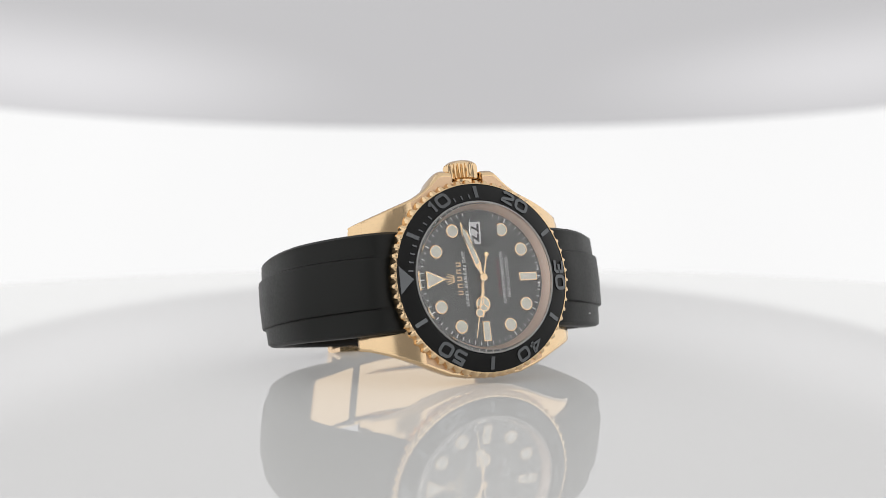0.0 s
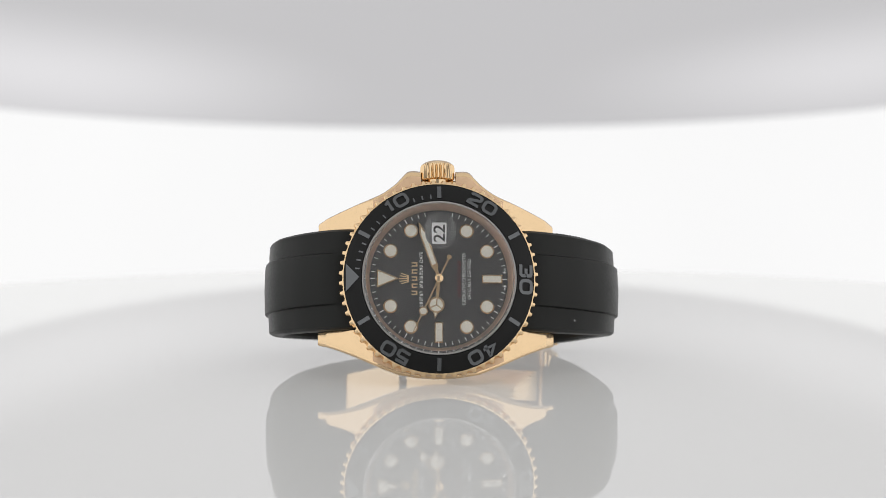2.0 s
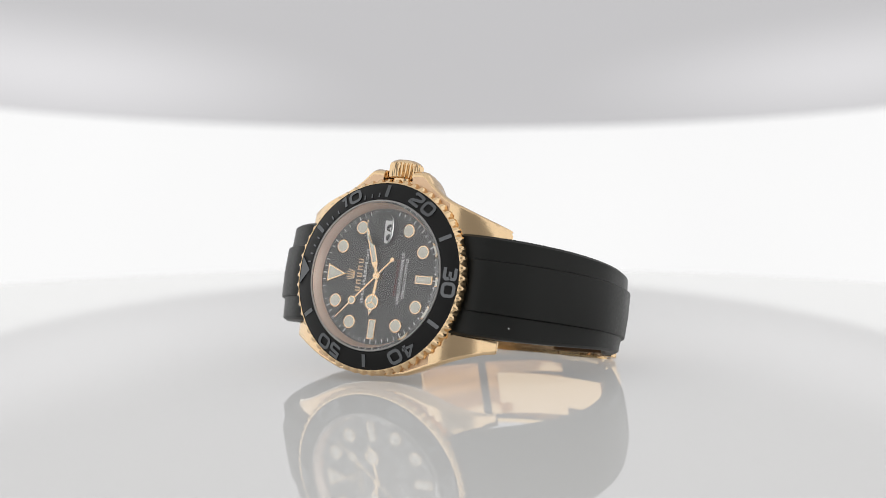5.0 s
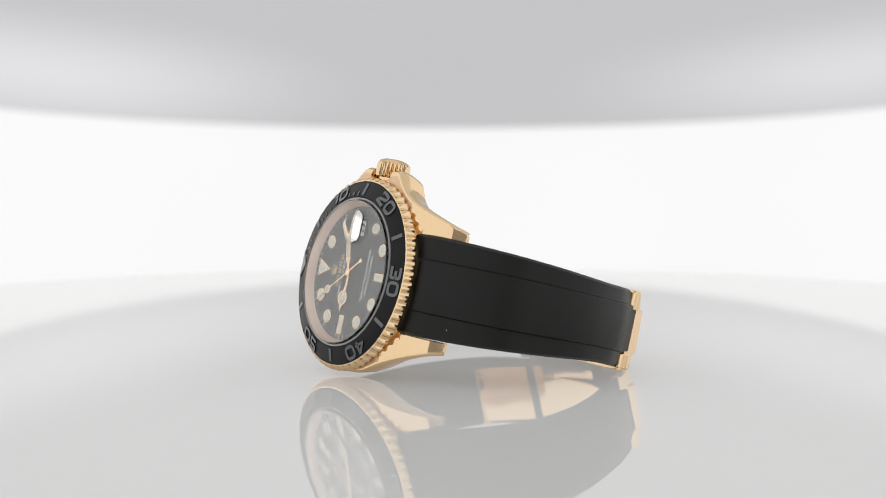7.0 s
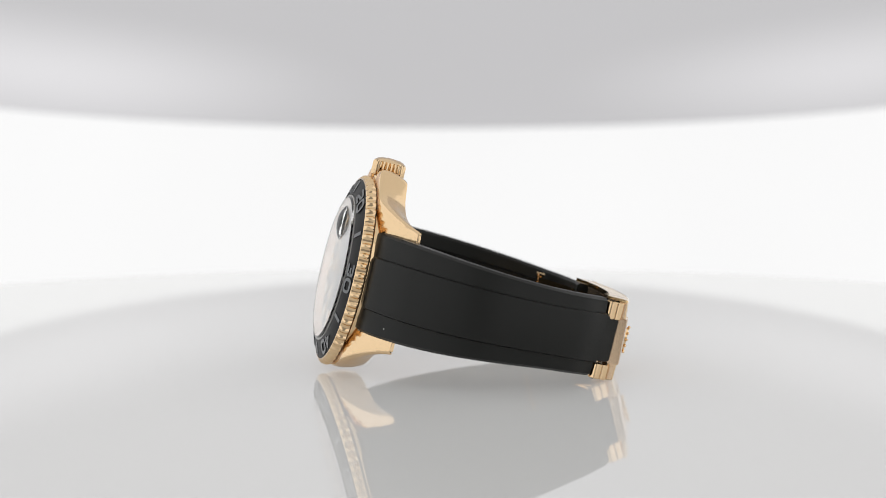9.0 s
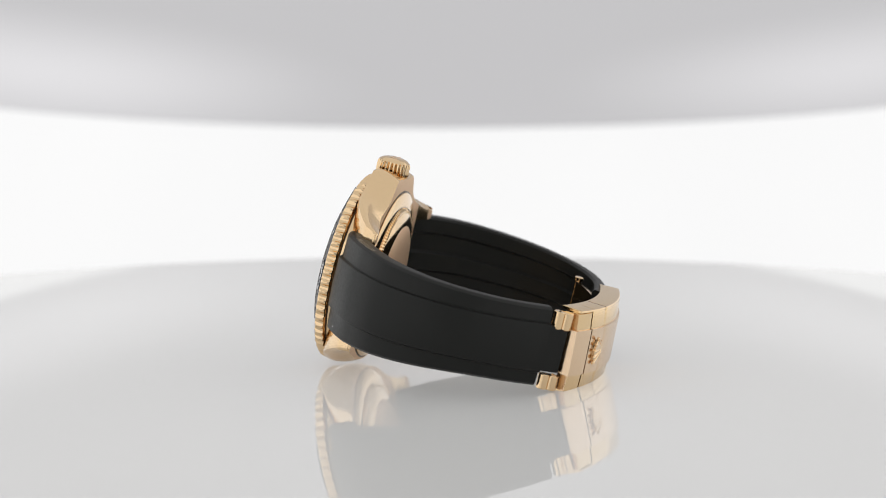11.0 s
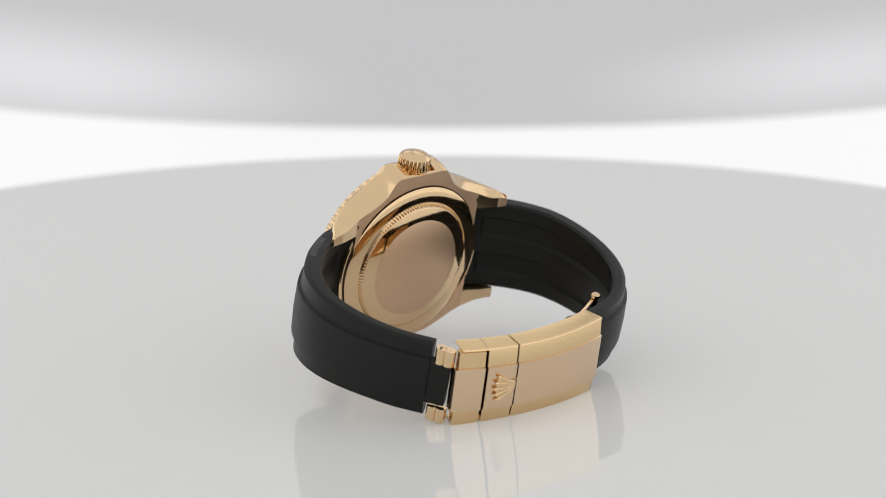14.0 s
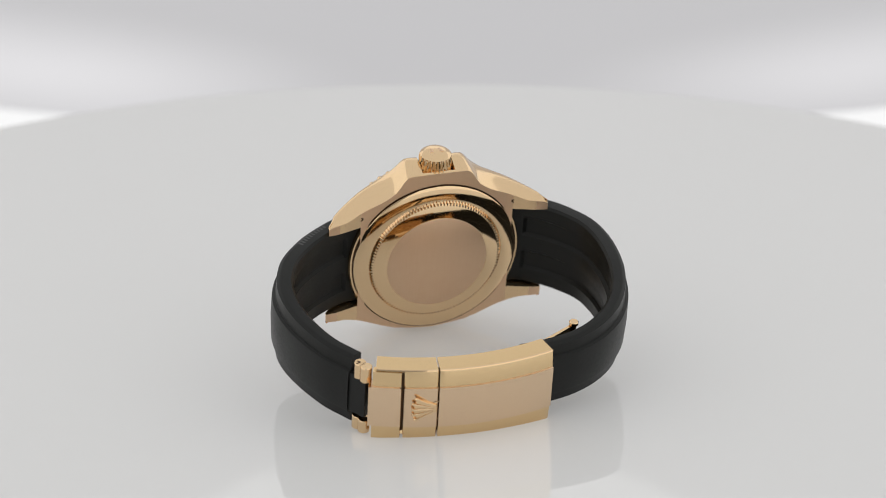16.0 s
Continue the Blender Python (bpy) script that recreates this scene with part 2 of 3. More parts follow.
def case_slice(u, y0, y1, lower=True, upper=True):
    """Cross-section in the y-z plane: flanks lean in towards the back; an inner flank of a lug stays upright."""
    t, b, a = case_top(u), case_back(u), abs(u)
    guard = 1 - smoothstep((a - 5.2) / 4.2)
    tip = 1 - 0.75 * smoothstep((a - 19) / 5)
    c0 = 0.5 if lower else 0.12
    c1 = (0.5 + 0.6 * guard) if upper else 0.12
    i0 = 1.25 * tip if lower else 0.0
    i1 = (1.6 * tip * (1 - guard) + (y1 - 21.3) * guard) if upper else 0.0

    def flank(y, sign, c, lean, outer):
        """From the top edge round the shoulder and down to the back; sign points inwards."""
        h = t - b - 0.45
        return [(u, y + sign * 1.25 * c, t), (u, y + sign * 0.5 * c, t - 0.22 * c), (u, y + sign * 0.1 * c, t - 0.8 * c - 0.1), (u, y + sign * lean * 0.06, t - max(0.38 * h, c + 0.2)),
                (u, y + sign * lean * 0.35, t - 0.68 * h), (u, y + sign * lean, t - h), (u, y + sign * (lean + (0.3 if outer else 0.05)), b)]
    return flank(y1, -1, c1, i1, upper) + flank(y0, 1, c0, i0, lower)[::-1]


def two_tone(ob, second, test):
    """Gives the faces that pass the test a second material."""
    ob.data.materials.append(second)
    for p in ob.data.polygons:
        if test(p):
            p.material_index = 1


def build_case(watch):
    bm = bmesh.new()
    right = [3.55, 4.2] + [4.8 + 0.4 * k for k in range(20)] + [13.2, 14, 15, 16, 16.8]
    us = [-u for u in right[::-1]] + [-3.5, -2, 0, 2, 3.5] + right
    loft([case_slice(u, case_low(u), case_high(u)) for u in us], True, bm)
    for sign in (-1, 1):
        lug = [sign * v for v in (16.8, 17.8, 18.8, 19.8, 20.8, 21.6, 22.38, 22.42, 23.2, 23.9, 24.1)]
        loft([case_slice(u, 10.05, case_high(u) - (0.2 if abs(u) > 24 else 0), False, True) for u in lug], True, bm)
        loft([case_slice(u, case_low(u) + (0.2 if abs(u) > 24 else 0), -10.05, True, False) for u in lug], True, bm)
    case = part("case", bm, gold_case, watch, "yellow gold case with softly polished flanks and curved lugs")
    two_tone(case, gold_satin, lambda p: abs(p.normal.z) > 0.97)
    bm = lathe([(15.0, -1.1), (18.75, -1.1), (18.9, -1.3), (18.9, -6.8), (18.65, -7.1), (15.0, -7.1), (15.0, -1.1)], 144)
    part("case_band", bm, gold_polished, case, "polished round gold band between the lugs")
    for x in (16.7, -16.9):
        bm = lathe([(0.16, 0.02), (0.42, 0.03), (0.5, -0.1), (0.3, -0.3), (0.16, 0.02)], 20)
        part("lug_hole", place(bm, pose(x, 12.1, case_back(x) - 0.01, 180, 0, 0)), steel_dark, case, "small pin hole in the lug")
    bm = lathe([(18.2, -1.2), (18.9, -1.2), (18.9, -0.75), (18.2, -0.75), (18.2, -1.2)], 128)
    part("bezel_seat", bm, steel_dark, watch, "dark gap ring under the bezel")
    # screwed back with a fluted ring
    bm = lathe([(17.95, -7.0), (17.95, -7.4), (17.75, -7.55), (15.1, -7.86), (14.6, -7.88), (14.6, -7.0)], 144)
    part("back_ring", bm, gold_polished, watch, "polished gold outer ring of the case back")
    bm = lathe([(17.9, -7.05), (18.3, -7.05), (18.25, -7.2), (18.0, -7.24), (17.9, -7.05)], 128)
    part("back_seam", bm, steel_dark, watch, "dark seam round the case back")
    teeth = 124

    def flute(i, k, r):
        return r - 0.42 if k in (1, 2) and i % 6 in (0, 1, 5) else r
    bm = lathe([(14.75, -7.5), (14.75, -7.9), (14.35, -8.36), (13.75, -8.46), (13.6, -7.5)], teeth * 6, flute)
    part("fluted_ring", bm, gold_polished, watch, "gold ring with fine flutes")
    bm = lathe([(13.8, -8.0), (13.75, -8.48), (13.5, -8.57), (11.25, -9.17), (11.05, -9.2), (11.05, -8.0)], 128)
    part("back_slope", bm, gold_polished, watch, "polished gold slope of the case back")
    bm = lathe([(0, -9.24), (10.95, -9.24), (11.05, -9.18), (11.05, -8.6), (0, -8.6)], 96)
    part("back_disc", bm, gold_satin, watch, "brushed plain gold disc of the case back")
    # crown
    n = 24

    def knurl(i, k, r):
        return r - 0.5 * (0.5 - 0.5 * math.cos(2 * math.pi * (i % 8) / 8)) if k in (2, 3, 4) else r
    bm = lathe([(0, 20.7), (2.7, 20.7), (3.35, 20.95), (3.5, 21.4), (3.5, 23.5), (3.3, 23.95), (2.75, 24.4), (2.0, 24.7), (0, 24.85)], n * 8, knurl)
    crown = part("crown", place(bm, pose(0, 0, -3.75, -90, 0, 0)), gold_polished, watch, "knurled polished gold winding crown")
    bm = lathe([(0, 18.5), (2.6, 18.5), (2.6, 20.75), (0, 20.75)], 40)
    part("crown_tube", place(bm, pose(0, 0, -3.75, -90, 0, 0)), gold_polished, crown)
    bm = prism([(-1.1, -0.7), (1.1, -0.7), (1.5, 0.8), (0, 0.35), (-1.5, 0.8)], 0, 0.12, 0.04)
    part("crown_mark", place(bm, Matrix.Translation((0, 24.8, -3.75)) @ pose(0, 0, 0, -90, 0, 180)), gold_satin, crown, "plain raised mark on the crown's end")


# centre lines of the numerals, in a cell about 2.4 wide and 2.3 high
DIGIT_LINES = {
    "1": [[(-0.62, 0.62), (0.12, 1.12), (0.12, -1.15)]],
    "2": [[(-1.15, 0.7), (-0.95, 1.02), (-0.7, 1.12), (0.75, 1.12), (1.08, 0.95), (1.15, 0.6), (1.0, 0.22), (-0.9, -0.5), (-1.15, -0.8), (-1.15, -1.12), (1.2, -1.12)]],
    "3": [[(-1.1, 1.12), (0.75, 1.12), (1.08, 0.95), (1.12, 0.4), (0.85, 0.03), (-0.35, 0.0)],
          [(0.7, 0.02), (1.08, -0.2), (1.12, -0.85), (0.8, -1.12), (-1.15, -1.12)]],
    "4": [[(0.55, -1.15), (0.55, 1.1), (0.3, 1.1), (-1.2, -0.42), (1.25, -0.45)]],
    "5": [[(1.1, 1.12), (-1.0, 1.12), (-1.0, 0.2), (0.75, 0.2), (1.08, 0.0), (1.12, -0.8), (0.8, -1.12), (-1.15, -1.12)]],
}


def ribbon(points, width, z0, z1, bm, closed=False):
    """A flat raised band along a centre line."""
    pts = [Vector(p) for p in points]
    n = len(pts)
    rows = []
    for i, p in enumerate(pts):
        a = pts[(i - 1) % n] if closed or i else None
        b = pts[(i + 1) % n] if closed or i < n - 1 else None
        d0 = (p - a).normalized() if a is not None else (b - p).normalized()
        d1 = (b - p).normalized() if b is not None else d0
        m = Vector((-(d0 + d1).y, (d0 + d1).x)).normalized()
        f = width / 2 / max(m.dot(Vector((-d0.y, d0.x))), 0.6)
        q, r = p + m * f, p - m * f
        rows.append([bm.verts.new((q.x, q.y, z0)), bm.verts.new((q.x, q.y, z1)), bm.verts.new((r.x, r.y, z1)), bm.verts.new((r.x, r.y, z0))])
    for i in range(n if closed else n - 1):
        a, b = rows[i], rows[(i + 1) % n]
        for k in range(4):
            bm.faces.new((a[k], a[(k + 1) % 4], b[(k + 1) % 4], b[k]))
    if not closed:
        bm.faces.new(rows[0])
        bm.faces.new(rows[-1][::-1])
    return bm


def numeral_bm(minute):
    """Two broad squarish digits."""
    bm = bmesh.new()
    for digit, x in zip(str(minute), (-1.42 if minute == 10 else -1.66, 1.2 if minute == 10 else 1.66)):
        if digit == "0":
            ribbon([(px + x, py) for px, py in round_rect(2.45, 2.3, 0.75, 5)], 0.66, -0.1, 0.17, bm, True)
        else:
            for line in DIGIT_LINES[digit]:
                ribbon([(px + x, py) for px, py in line], 0.66, -0.1, 0.17, bm)
    return bm


def build_bezel(watch):
    per = 12

    def scallop(i, k, r):
        """Sixty rounded cups cut into the edge, shallower towards the back."""
        f = (i % per) / per
        f = min(f, 1 - f) / 0.34
        w = math.sqrt(1 - f * f) if f < 1 else 0.0
        return r - {4: 0.16, 5: 0.62, 6: 0.68, 7: 0.4}.get(k, 0.0) * w
    bm = lathe([(18.0, -0.6), (18.0, 0.75), (19.17, 0.75), (19.2, 1.22), (19.55, 1.12), (20.1, 0.6), (20.28, -0.2), (20.1, -0.8), (19.3, -0.98), (18.0, -0.98), (18.0, -0.6)], 60 * per, scallop)
    bezel = part("bezel", bm, gold_polished, watch, "gold bezel with scalloped grip edge")
    bm = lathe([(15.55, 0.8), (15.55, 2.2), (15.75, 2.36), (19.0, 1.27), (19.16, 1.12), (19.16, 0.8), (15.55, 0.8)], 160)
    insert = part("bezel_insert", bm, ceramic_matte, watch, "matte black ceramic ring")
    tilt = math.degrees(math.atan2(0.94, 2.8))

    def ring_pose(minute, r):
        z = 2.36 - (r - 15.75) * 0.94 / 2.8
        return outward(minute, r, z) @ pose(0, 0, 0, -tilt, 0, 0)
    for minute in (10, 20, 30, 40, 50):
        part("numeral", place(numeral_bm(minute), ring_pose(minute, 17.42)), ceramic_gloss, insert, "raised polished black numeral " + str(minute))
    for minute in (5, 15, 25, 35, 45, 55):
        bm = prism(round_rect(0.85, 2.7, 0.08, 2), -0.1, 0.17, 0.04)
        part("baton", place(bm, ring_pose(minute, 17.4)), ceramic_gloss, insert, "raised polished black bar")
    for minute in (1, 2, 3, 4, 6, 7, 8, 9, 11, 12, 13, 14):
        if minute in (9, 11):
            continue
        bm = prism(round_rect(0.34, 1.0, 0.06, 2), -0.1, 0.16, 0.03)
        part("minute_bar", place(bm, ring_pose(minute, 16.5)), ceramic_gloss, insert, "small raised black minute bar")
    bm = prism([(-2.9, 1.35), (2.9, 1.35), (0, -1.5)], -0.1, 0.17, 0.05)
    part("zero_triangle", place(bm, ring_pose(0, 17.4) @ pose(0, 0, 0)), ceramic_gloss, insert, "raised polished black triangle")
    return bezel


def marker(parent, minute, r, shape, depth=0.32):
    """An applied hour mark: a gold surround with lume in it."""
    m = outward(minute, r)
    if shape == "dot":
        rim, fill = disc_points(1.42, 36), disc_points(1.16, 36)
    elif shape == "bar":
        rim, fill = round_rect(1.75, 4.1, 0.08, 2), round_rect(1.3, 3.65, 0.05, 2)
    else:
        rim, fill = [(-1.9, 1.8), (1.9, 1.8), (0, -2.75)], [(-1.48, 1.52), (1.48, 1.52), (0, -2.05)]
    ob = part("hour_marker", place(prism(rim, -0.02, depth, 0.07), m), gold_polished, parent, "gold-rimmed hour marker")
    part("lume", place(prism(fill, depth - 0.05, depth + 0.05, 0.03), m), lume, ob, "cream luminous filling")


def hand_bm(outline, z0, z1):
    return prism(outline, z0, z1, 0.03)


def build_dial(watch):
    bm = lathe([(0, 0), (14.5, 0), (14.5, -0.6), (0, -0.6)], 128)
    dial = part("dial", bm, dial_black, watch, "satin black dial")
    bm = lathe([(13.95, 0.02), (14.0, 0.15), (15.2, 1.5), (15.55, 1.5), (15.55, 0.0), (13.95, 0.02)], 128)
    part("inner_ring", bm, gold_rehaut, watch, "pale gold inner flange round the dial")
    for minute in range(60):
        if minute in (14, 15, 16):
            continue
        five = minute % 5 == 0
        bm = prism(round_rect(0.2 if five else 0.15, 0.95 if five else 0.75, 0.03, 1), 0.004, 0.02)
        part("minute_tick", place(bm, outward(minute, 13.3)), ink_white, dial)
    for hour in (1, 2, 4, 5, 7, 8, 10, 11):
        marker(watch, hour * 5, 11.22, "dot")
    marker(watch, 30, 10.75, "bar")
    marker(watch, 45, 10.85, "bar")
    marker(watch, 0, 10.7, "triangle")
    # date window under the lens
    bm = prism(round_rect(2.1, 3.1, 0.1, 2), 0.004, 0.03)
    date = part("date_window", place(bm, Matrix.Translation((0.15, 9.45, 0))), date_white, watch, "white date disc in its window")
    bm = place(text_bm("22", 2.3, 0.01, 0.03, width=2.5), Matrix.Translation((0.15, 9.45, 0.045)) @ pose(0, 0, 0, 0, 0, 90))
    part("date_figure", bm, ink_black, date, "black figures 22")
    # printed writing, read with twelve o'clock up
    up = pose(0, 0, 0, 0, 0, 90)

    def line(name, bm, x, mat, label=""):
        part(name, place(bm, Matrix.Translation((x, 0, 0.012)) @ up), mat, dial, label)
    def letter_bars(name, count, x, middle, width, height, mat, label):
        """Small upright bars, two to a letter, in place of writing that is not spelt out."""
        pitch = width / count
        for k in range(count):
            bm = bmesh.new()
            for dx in (-0.24, 0.2):
                prism([(px + dx * pitch, py) for px, py in round_rect(0.17 * pitch, height, 0.02, 1)], 0, 0.015, 0.0, bm)
            prism([(px - 0.02 * pitch, py + height * (0.38 if k % 2 else -0.38)) for px, py in round_rect(0.5 * pitch, 0.2 * height, 0.02, 1)], 0.001, 0.014, 0.0, bm)
            line(name, place(bm, pose(middle + (k + 0.5) * pitch - width / 2, 0, 0)), x, mat, label)
    letter_bars("brand_bar", 5, -4.9, 0.05, 7.2, 1.15, ink_gold, "gold bars in place of a letter")
    bm = prism([(-0.72, -0.95), (0.72, -0.95), (0.8, -0.6), (-0.8, -0.6)], 0, 0.05)
    for k in range(5):
        lean = radians(-38 + 19 * k)
        tip = (1.75 * math.sin(lean), -0.75 + 1.75 * math.cos(lean))
        ribbon([(0.32 * (k - 2), -0.7), tip], 0.2, 0, 0.05, bm)
    line("emblem", bm, -7.0, ink_gold, "plain gold fan-shaped emblem")
    letter_bars("name_bar", 6, -3.55, -4.1, 3.2, 0.68, ink_white, "white bars in place of small writing")
    letter_bars("name_bar", 9, -3.55, 0.4, 4.8, 0.68, ink_white, "white bars in place of small writing")
    line("writing", place(text_bm("DATE", 1.0, 0.004, 0.01, width=2.2), pose(4.4, 0, 0.01)), -3.55, ink_white, "white word DATE")
    letter_bars("model_bar", 12, 4.1, 0.0, 7.6, 0.62, ink_red, "dark red bars in place of small writing")
    line("writing", text_bm("SUPERLATIVE CHRONOMETER", 1.0, 0.004, 0.0, width=10.6), 5.05, ink_white, "white words SUPERLATIVE CHRONOMETER")
    line("writing", text_bm("OFFICIALLY CERTIFIED", 1.0, 0.004, 0.0, width=8.2), 6.15, ink_white, "white words OFFICIALLY CERTIFIED")
    line("writing", place(text_bm("SWISS", 0.5, 0.004, 0.02, 0.8), pose(-1.7, 0, 0)), 13.3, ink_white, "small white word SWISS")
    line("writing", place(text_bm("MADE", 0.5, 0.004, 0.02, 0.8), pose(1.7, 0, 0)), 13.3, ink_white, "small white word MADE")

    # pointers: each is drawn pointing to +y, then turned to its minute
    def turned(bm, degrees):
        return place(bm, pose(0, 0, 0, 0, 0, 90 - degrees))
    hour = part("hour_hand", turned(hand_bm([(-0.32, -0.6), (0.32, -0.6), (0.34, 4.2), (0.36, 6.4), (0.62, 6.7), (0.0, 8.3), (-0.62, 6.7), (-0.36, 6.4), (-0.34, 4.2)], 0.62, 0.76), 275.6), gold_polished, watch, "gold hour hand with a lume disc")
    part("hour_ring", turned(place(lathe([(1.3, 0.60), (1.62, 0.60), (1.62, 0.80), (1.3, 0.80), (1.3, 0.60)], 40), pose(0, 5.4, 0)), 275.6), gold_polished, hour)
    part("lume", turned(place(prism(disc_points(1.34, 36), 0.62, 0.775), pose(0, 5.4, 0)), 275.6), lume, hour, "cream luminous filling")
    part("lume", turned(prism([(-0.34, 6.85), (0.34, 6.85), (0, 7.75)], 0.7, 0.785), 275.6), lume, hour)
    for spoke in (90, 210, 330):
        bm = place(prism([(-0.11, 0), (0.11, 0), (0.11, 1.35), (-0.11, 1.35)], 0.7, 0.80), pose(0, 5.4, 0, 0, 0, spoke - 90 + 180))
        part("spoke", turned(bm, 275.6), gold_polished, hour)
    minute = part("minute_hand", turned(hand_bm([(-0.34, -0.6), (0.34, -0.6), (0.34, 1.6), (0.72, 2.6), (0.72, 9.6), (0, 12.2), (-0.72, 9.6), (-0.72, 2.6), (-0.34, 1.6)], 0.95, 1.07), 70.3), gold_polished, watch, "gold minute hand")
    part("lume", turned(prism([(-0.42, 3.0), (0.42, 3.0), (0.42, 9.5), (0, 11.0), (-0.42, 9.5)], 1.0, 1.09), 70.3), lume, minute, "cream luminous filling")
    part("hand_hub", lathe([(0, 1.42), (0.55, 1.42), (0.85, 1.3), (0.85, 0.05), (0, 0.05)], 32), gold_polished, watch, "gold centre hub")
    bm = prism([(-0.14, -4.6), (0.14, -4.6), (0.16, 0), (0.14, 7.2), (0.08, 12.6), (-0.08, 12.6), (-0.14, 7.2), (-0.16, 0)], 1.16, 1.24)
    prism([(x, y - 4.75) for x, y in disc_points(0.5, 24)], 1.0, 1.26, 0.02, bm)
    second = part("seconds_hand", bm, gold_polished, watch, "thin gold sweeping seconds hand")
    part("lume_ring", place(prism(disc_points(0.92, 32), 1.0, 1.27, 0.02), pose(0, 7.4, 0)), gold_polished, second)
    part("lume", place(prism(disc_points(0.68, 32), 1.2, 1.285, 0.02), pose(0, 7.4, 0)), lume, second, "cream luminous dot")
    return second


def build_crystal(watch):
    """Flat crystal whose top face rises into a domed magnifier over the date; one closed piece of glass."""
    bm = bmesh.new()
    seg = 128
    loops = []
    for r, z in ((15.2, 1.55), (15.2, 2.6), (14.85, 2.95)):
        loops.append([bm.verts.new((r * math.cos(2 * math.pi * i / seg), r * math.sin(2 * math.pi * i / seg), z)) for i in range(seg)])
    for p, q in zip(loops, loops[1:]):
        for i in range(seg):
            bm.faces.new((p[i], p[(i + 1) % seg], q[(i + 1) % seg], q[i]))
    bm.faces.new(loops[0][::-1])
    outline = round_rect(6.2, 7.2, 2.9, 9)
    cx, cy, big, step = 0.2, 9.5, 5.9, 0.14
    rings = []
    for f in (1.0, 0.995, 0.97, 0.9, 0.8, 0.68, 0.54, 0.4, 0.26, 0.12):
        ring = []
        for x, y in outline:
            d = math.hypot(x * f, y * f)
            h = math.sqrt(big * big - d * d) - math.sqrt(big * big - 3.5 * 3.5)
            ring.append(bm.verts.new((cx + x * f, cy + y * f, 2.95 + (0.0 if f == 1.0 else step * (0.7 if f > 0.99 else 1.0) + max(h, 0)))))
        rings.append(ring)
    n = len(outline)
    for p, q in zip(rings, rings[1:]):
        for i in range(n):
            bm.faces.new((p[i], p[(i + 1) % n], q[(i + 1) % n], q[i]))
    bm.faces.new(rings[-1])
    rim = [bm.edges.get((l[i], l[(i + 1) % len(l)])) for l in (loops[2], rings[0]) for i in range(len(l))]
    bmesh.ops.triangle_fill(bm, use_beauty=True, edges=rim)
    glass = part("crystal", bm, sapphire, watch, "clear sapphire crystal with a domed date magnifier")
    glass.visible_shadow = False
    # the seal's pale colour paints the bright highlight along the crystal's edge
    bm = lathe([(15.22, 1.3), (15.53, 1.3), (15.53, 2.5), (15.22, 2.5), (15.22, 1.3)], 128)
    part("gasket", bm, material("gasket_edge_highlight", (0.34, 0.33, 0.32), 0.3), glass, "thin seal round the crystal, pale to paint its edge highlight")


VOFF = 0.6


def strap_side(watch, path, name, label, tongue, width_end):
    """One half of the strap along (x, z, thickness) points; tongue: its last stretch is the raised middle alone."""
    pts = spline(path, 72)
    bm = bmesh.new()
    secs = []
    n = len(pts)
    for i, (x, z, th) in enumerate(pts):
        th *= 1.15
        a = pts[max(i - 1, 0)]
        b = pts[min(i + 1, n - 1)]
        t = np.array([b[0] - a[0], b[1] - a[1]])
        t /= np.linalg.norm(t)
        nx, nz = (t[1], -t[0])
        if nx * x + nz * (z + 28) < 0:
            nx, nz = -nx, -nz
        s = i / (n - 1)
        w = 10.25 + (width_end - 10.25) * smoothstep(s * 1.15) ** 1.4
        v0 = 0.25 + (VOFF - 0.25) * smoothstep((-z - 2) / 40)
        mid = w * (0.50 + 0.12 * s)
        hump = 0.75 * min(1, max(0.0, (s - 0.02) / 0.06))
        dip = 0.75 * (1 if 0.08 < s < 0.9 else 0.0)
        prof = [(-w + 0.1, -0.75), (-w + 0.55, -0.18), (-mid - 0.55, 0), (-mid - 0.15, 0.06), (-mid + 0.12, hump - 0.08), (-mid + 0.5, hump), (0, hump + 0.15),
                (mid - 0.5, hump), (mid - 0.12, hump - 0.08), (mid + 0.15, 0.06), (mid + 0.55, 0), (w - 0.55, -0.18), (w - 0.1, -0.75), (w, -1.1),
                (w, -th + 0.5), (w - 0.5, -th), (w * 0.66, -th), (w * 0.60, -th + dip), (w * 0.24, -th + dip), (w * 0.18, -th), (-w * 0.18, -th),
                (-w * 0.24, -th + dip), (-w * 0.60, -th + dip), (-w * 0.66, -th), (-w + 0.5, -th), (-w, -th + 0.5), (-w, -1.1)]
        secs.append([(x + nx * h, v + v0, z + nz * h) for v, h in prof])
    loft(secs, True, bm)
    strap = part(name, bm, rubber, watch, label)
    if tongue:
        x, z, th = pts[-1]
        d = pts[-1][:2] - pts[-3][:2]
        d /= np.linalg.norm(d)
        bm = place(prism(round_rect(7.5, 9.3, 0.4, 3), -0.6 * th, 0.5, 0.12), pose(0, 0, 0))
        ang = math.degrees(math.atan2(d[1], d[0]))
        m = Matrix.Translation((x + d[0] * 0.3, VOFF, z + d[1] * 0.3)) @ pose(0, 0, 0, 0, -ang, 0)
        part("tongue", place(bm, m), rubber, strap, "rubber tongue that enters the clasp")
    return strap, pts


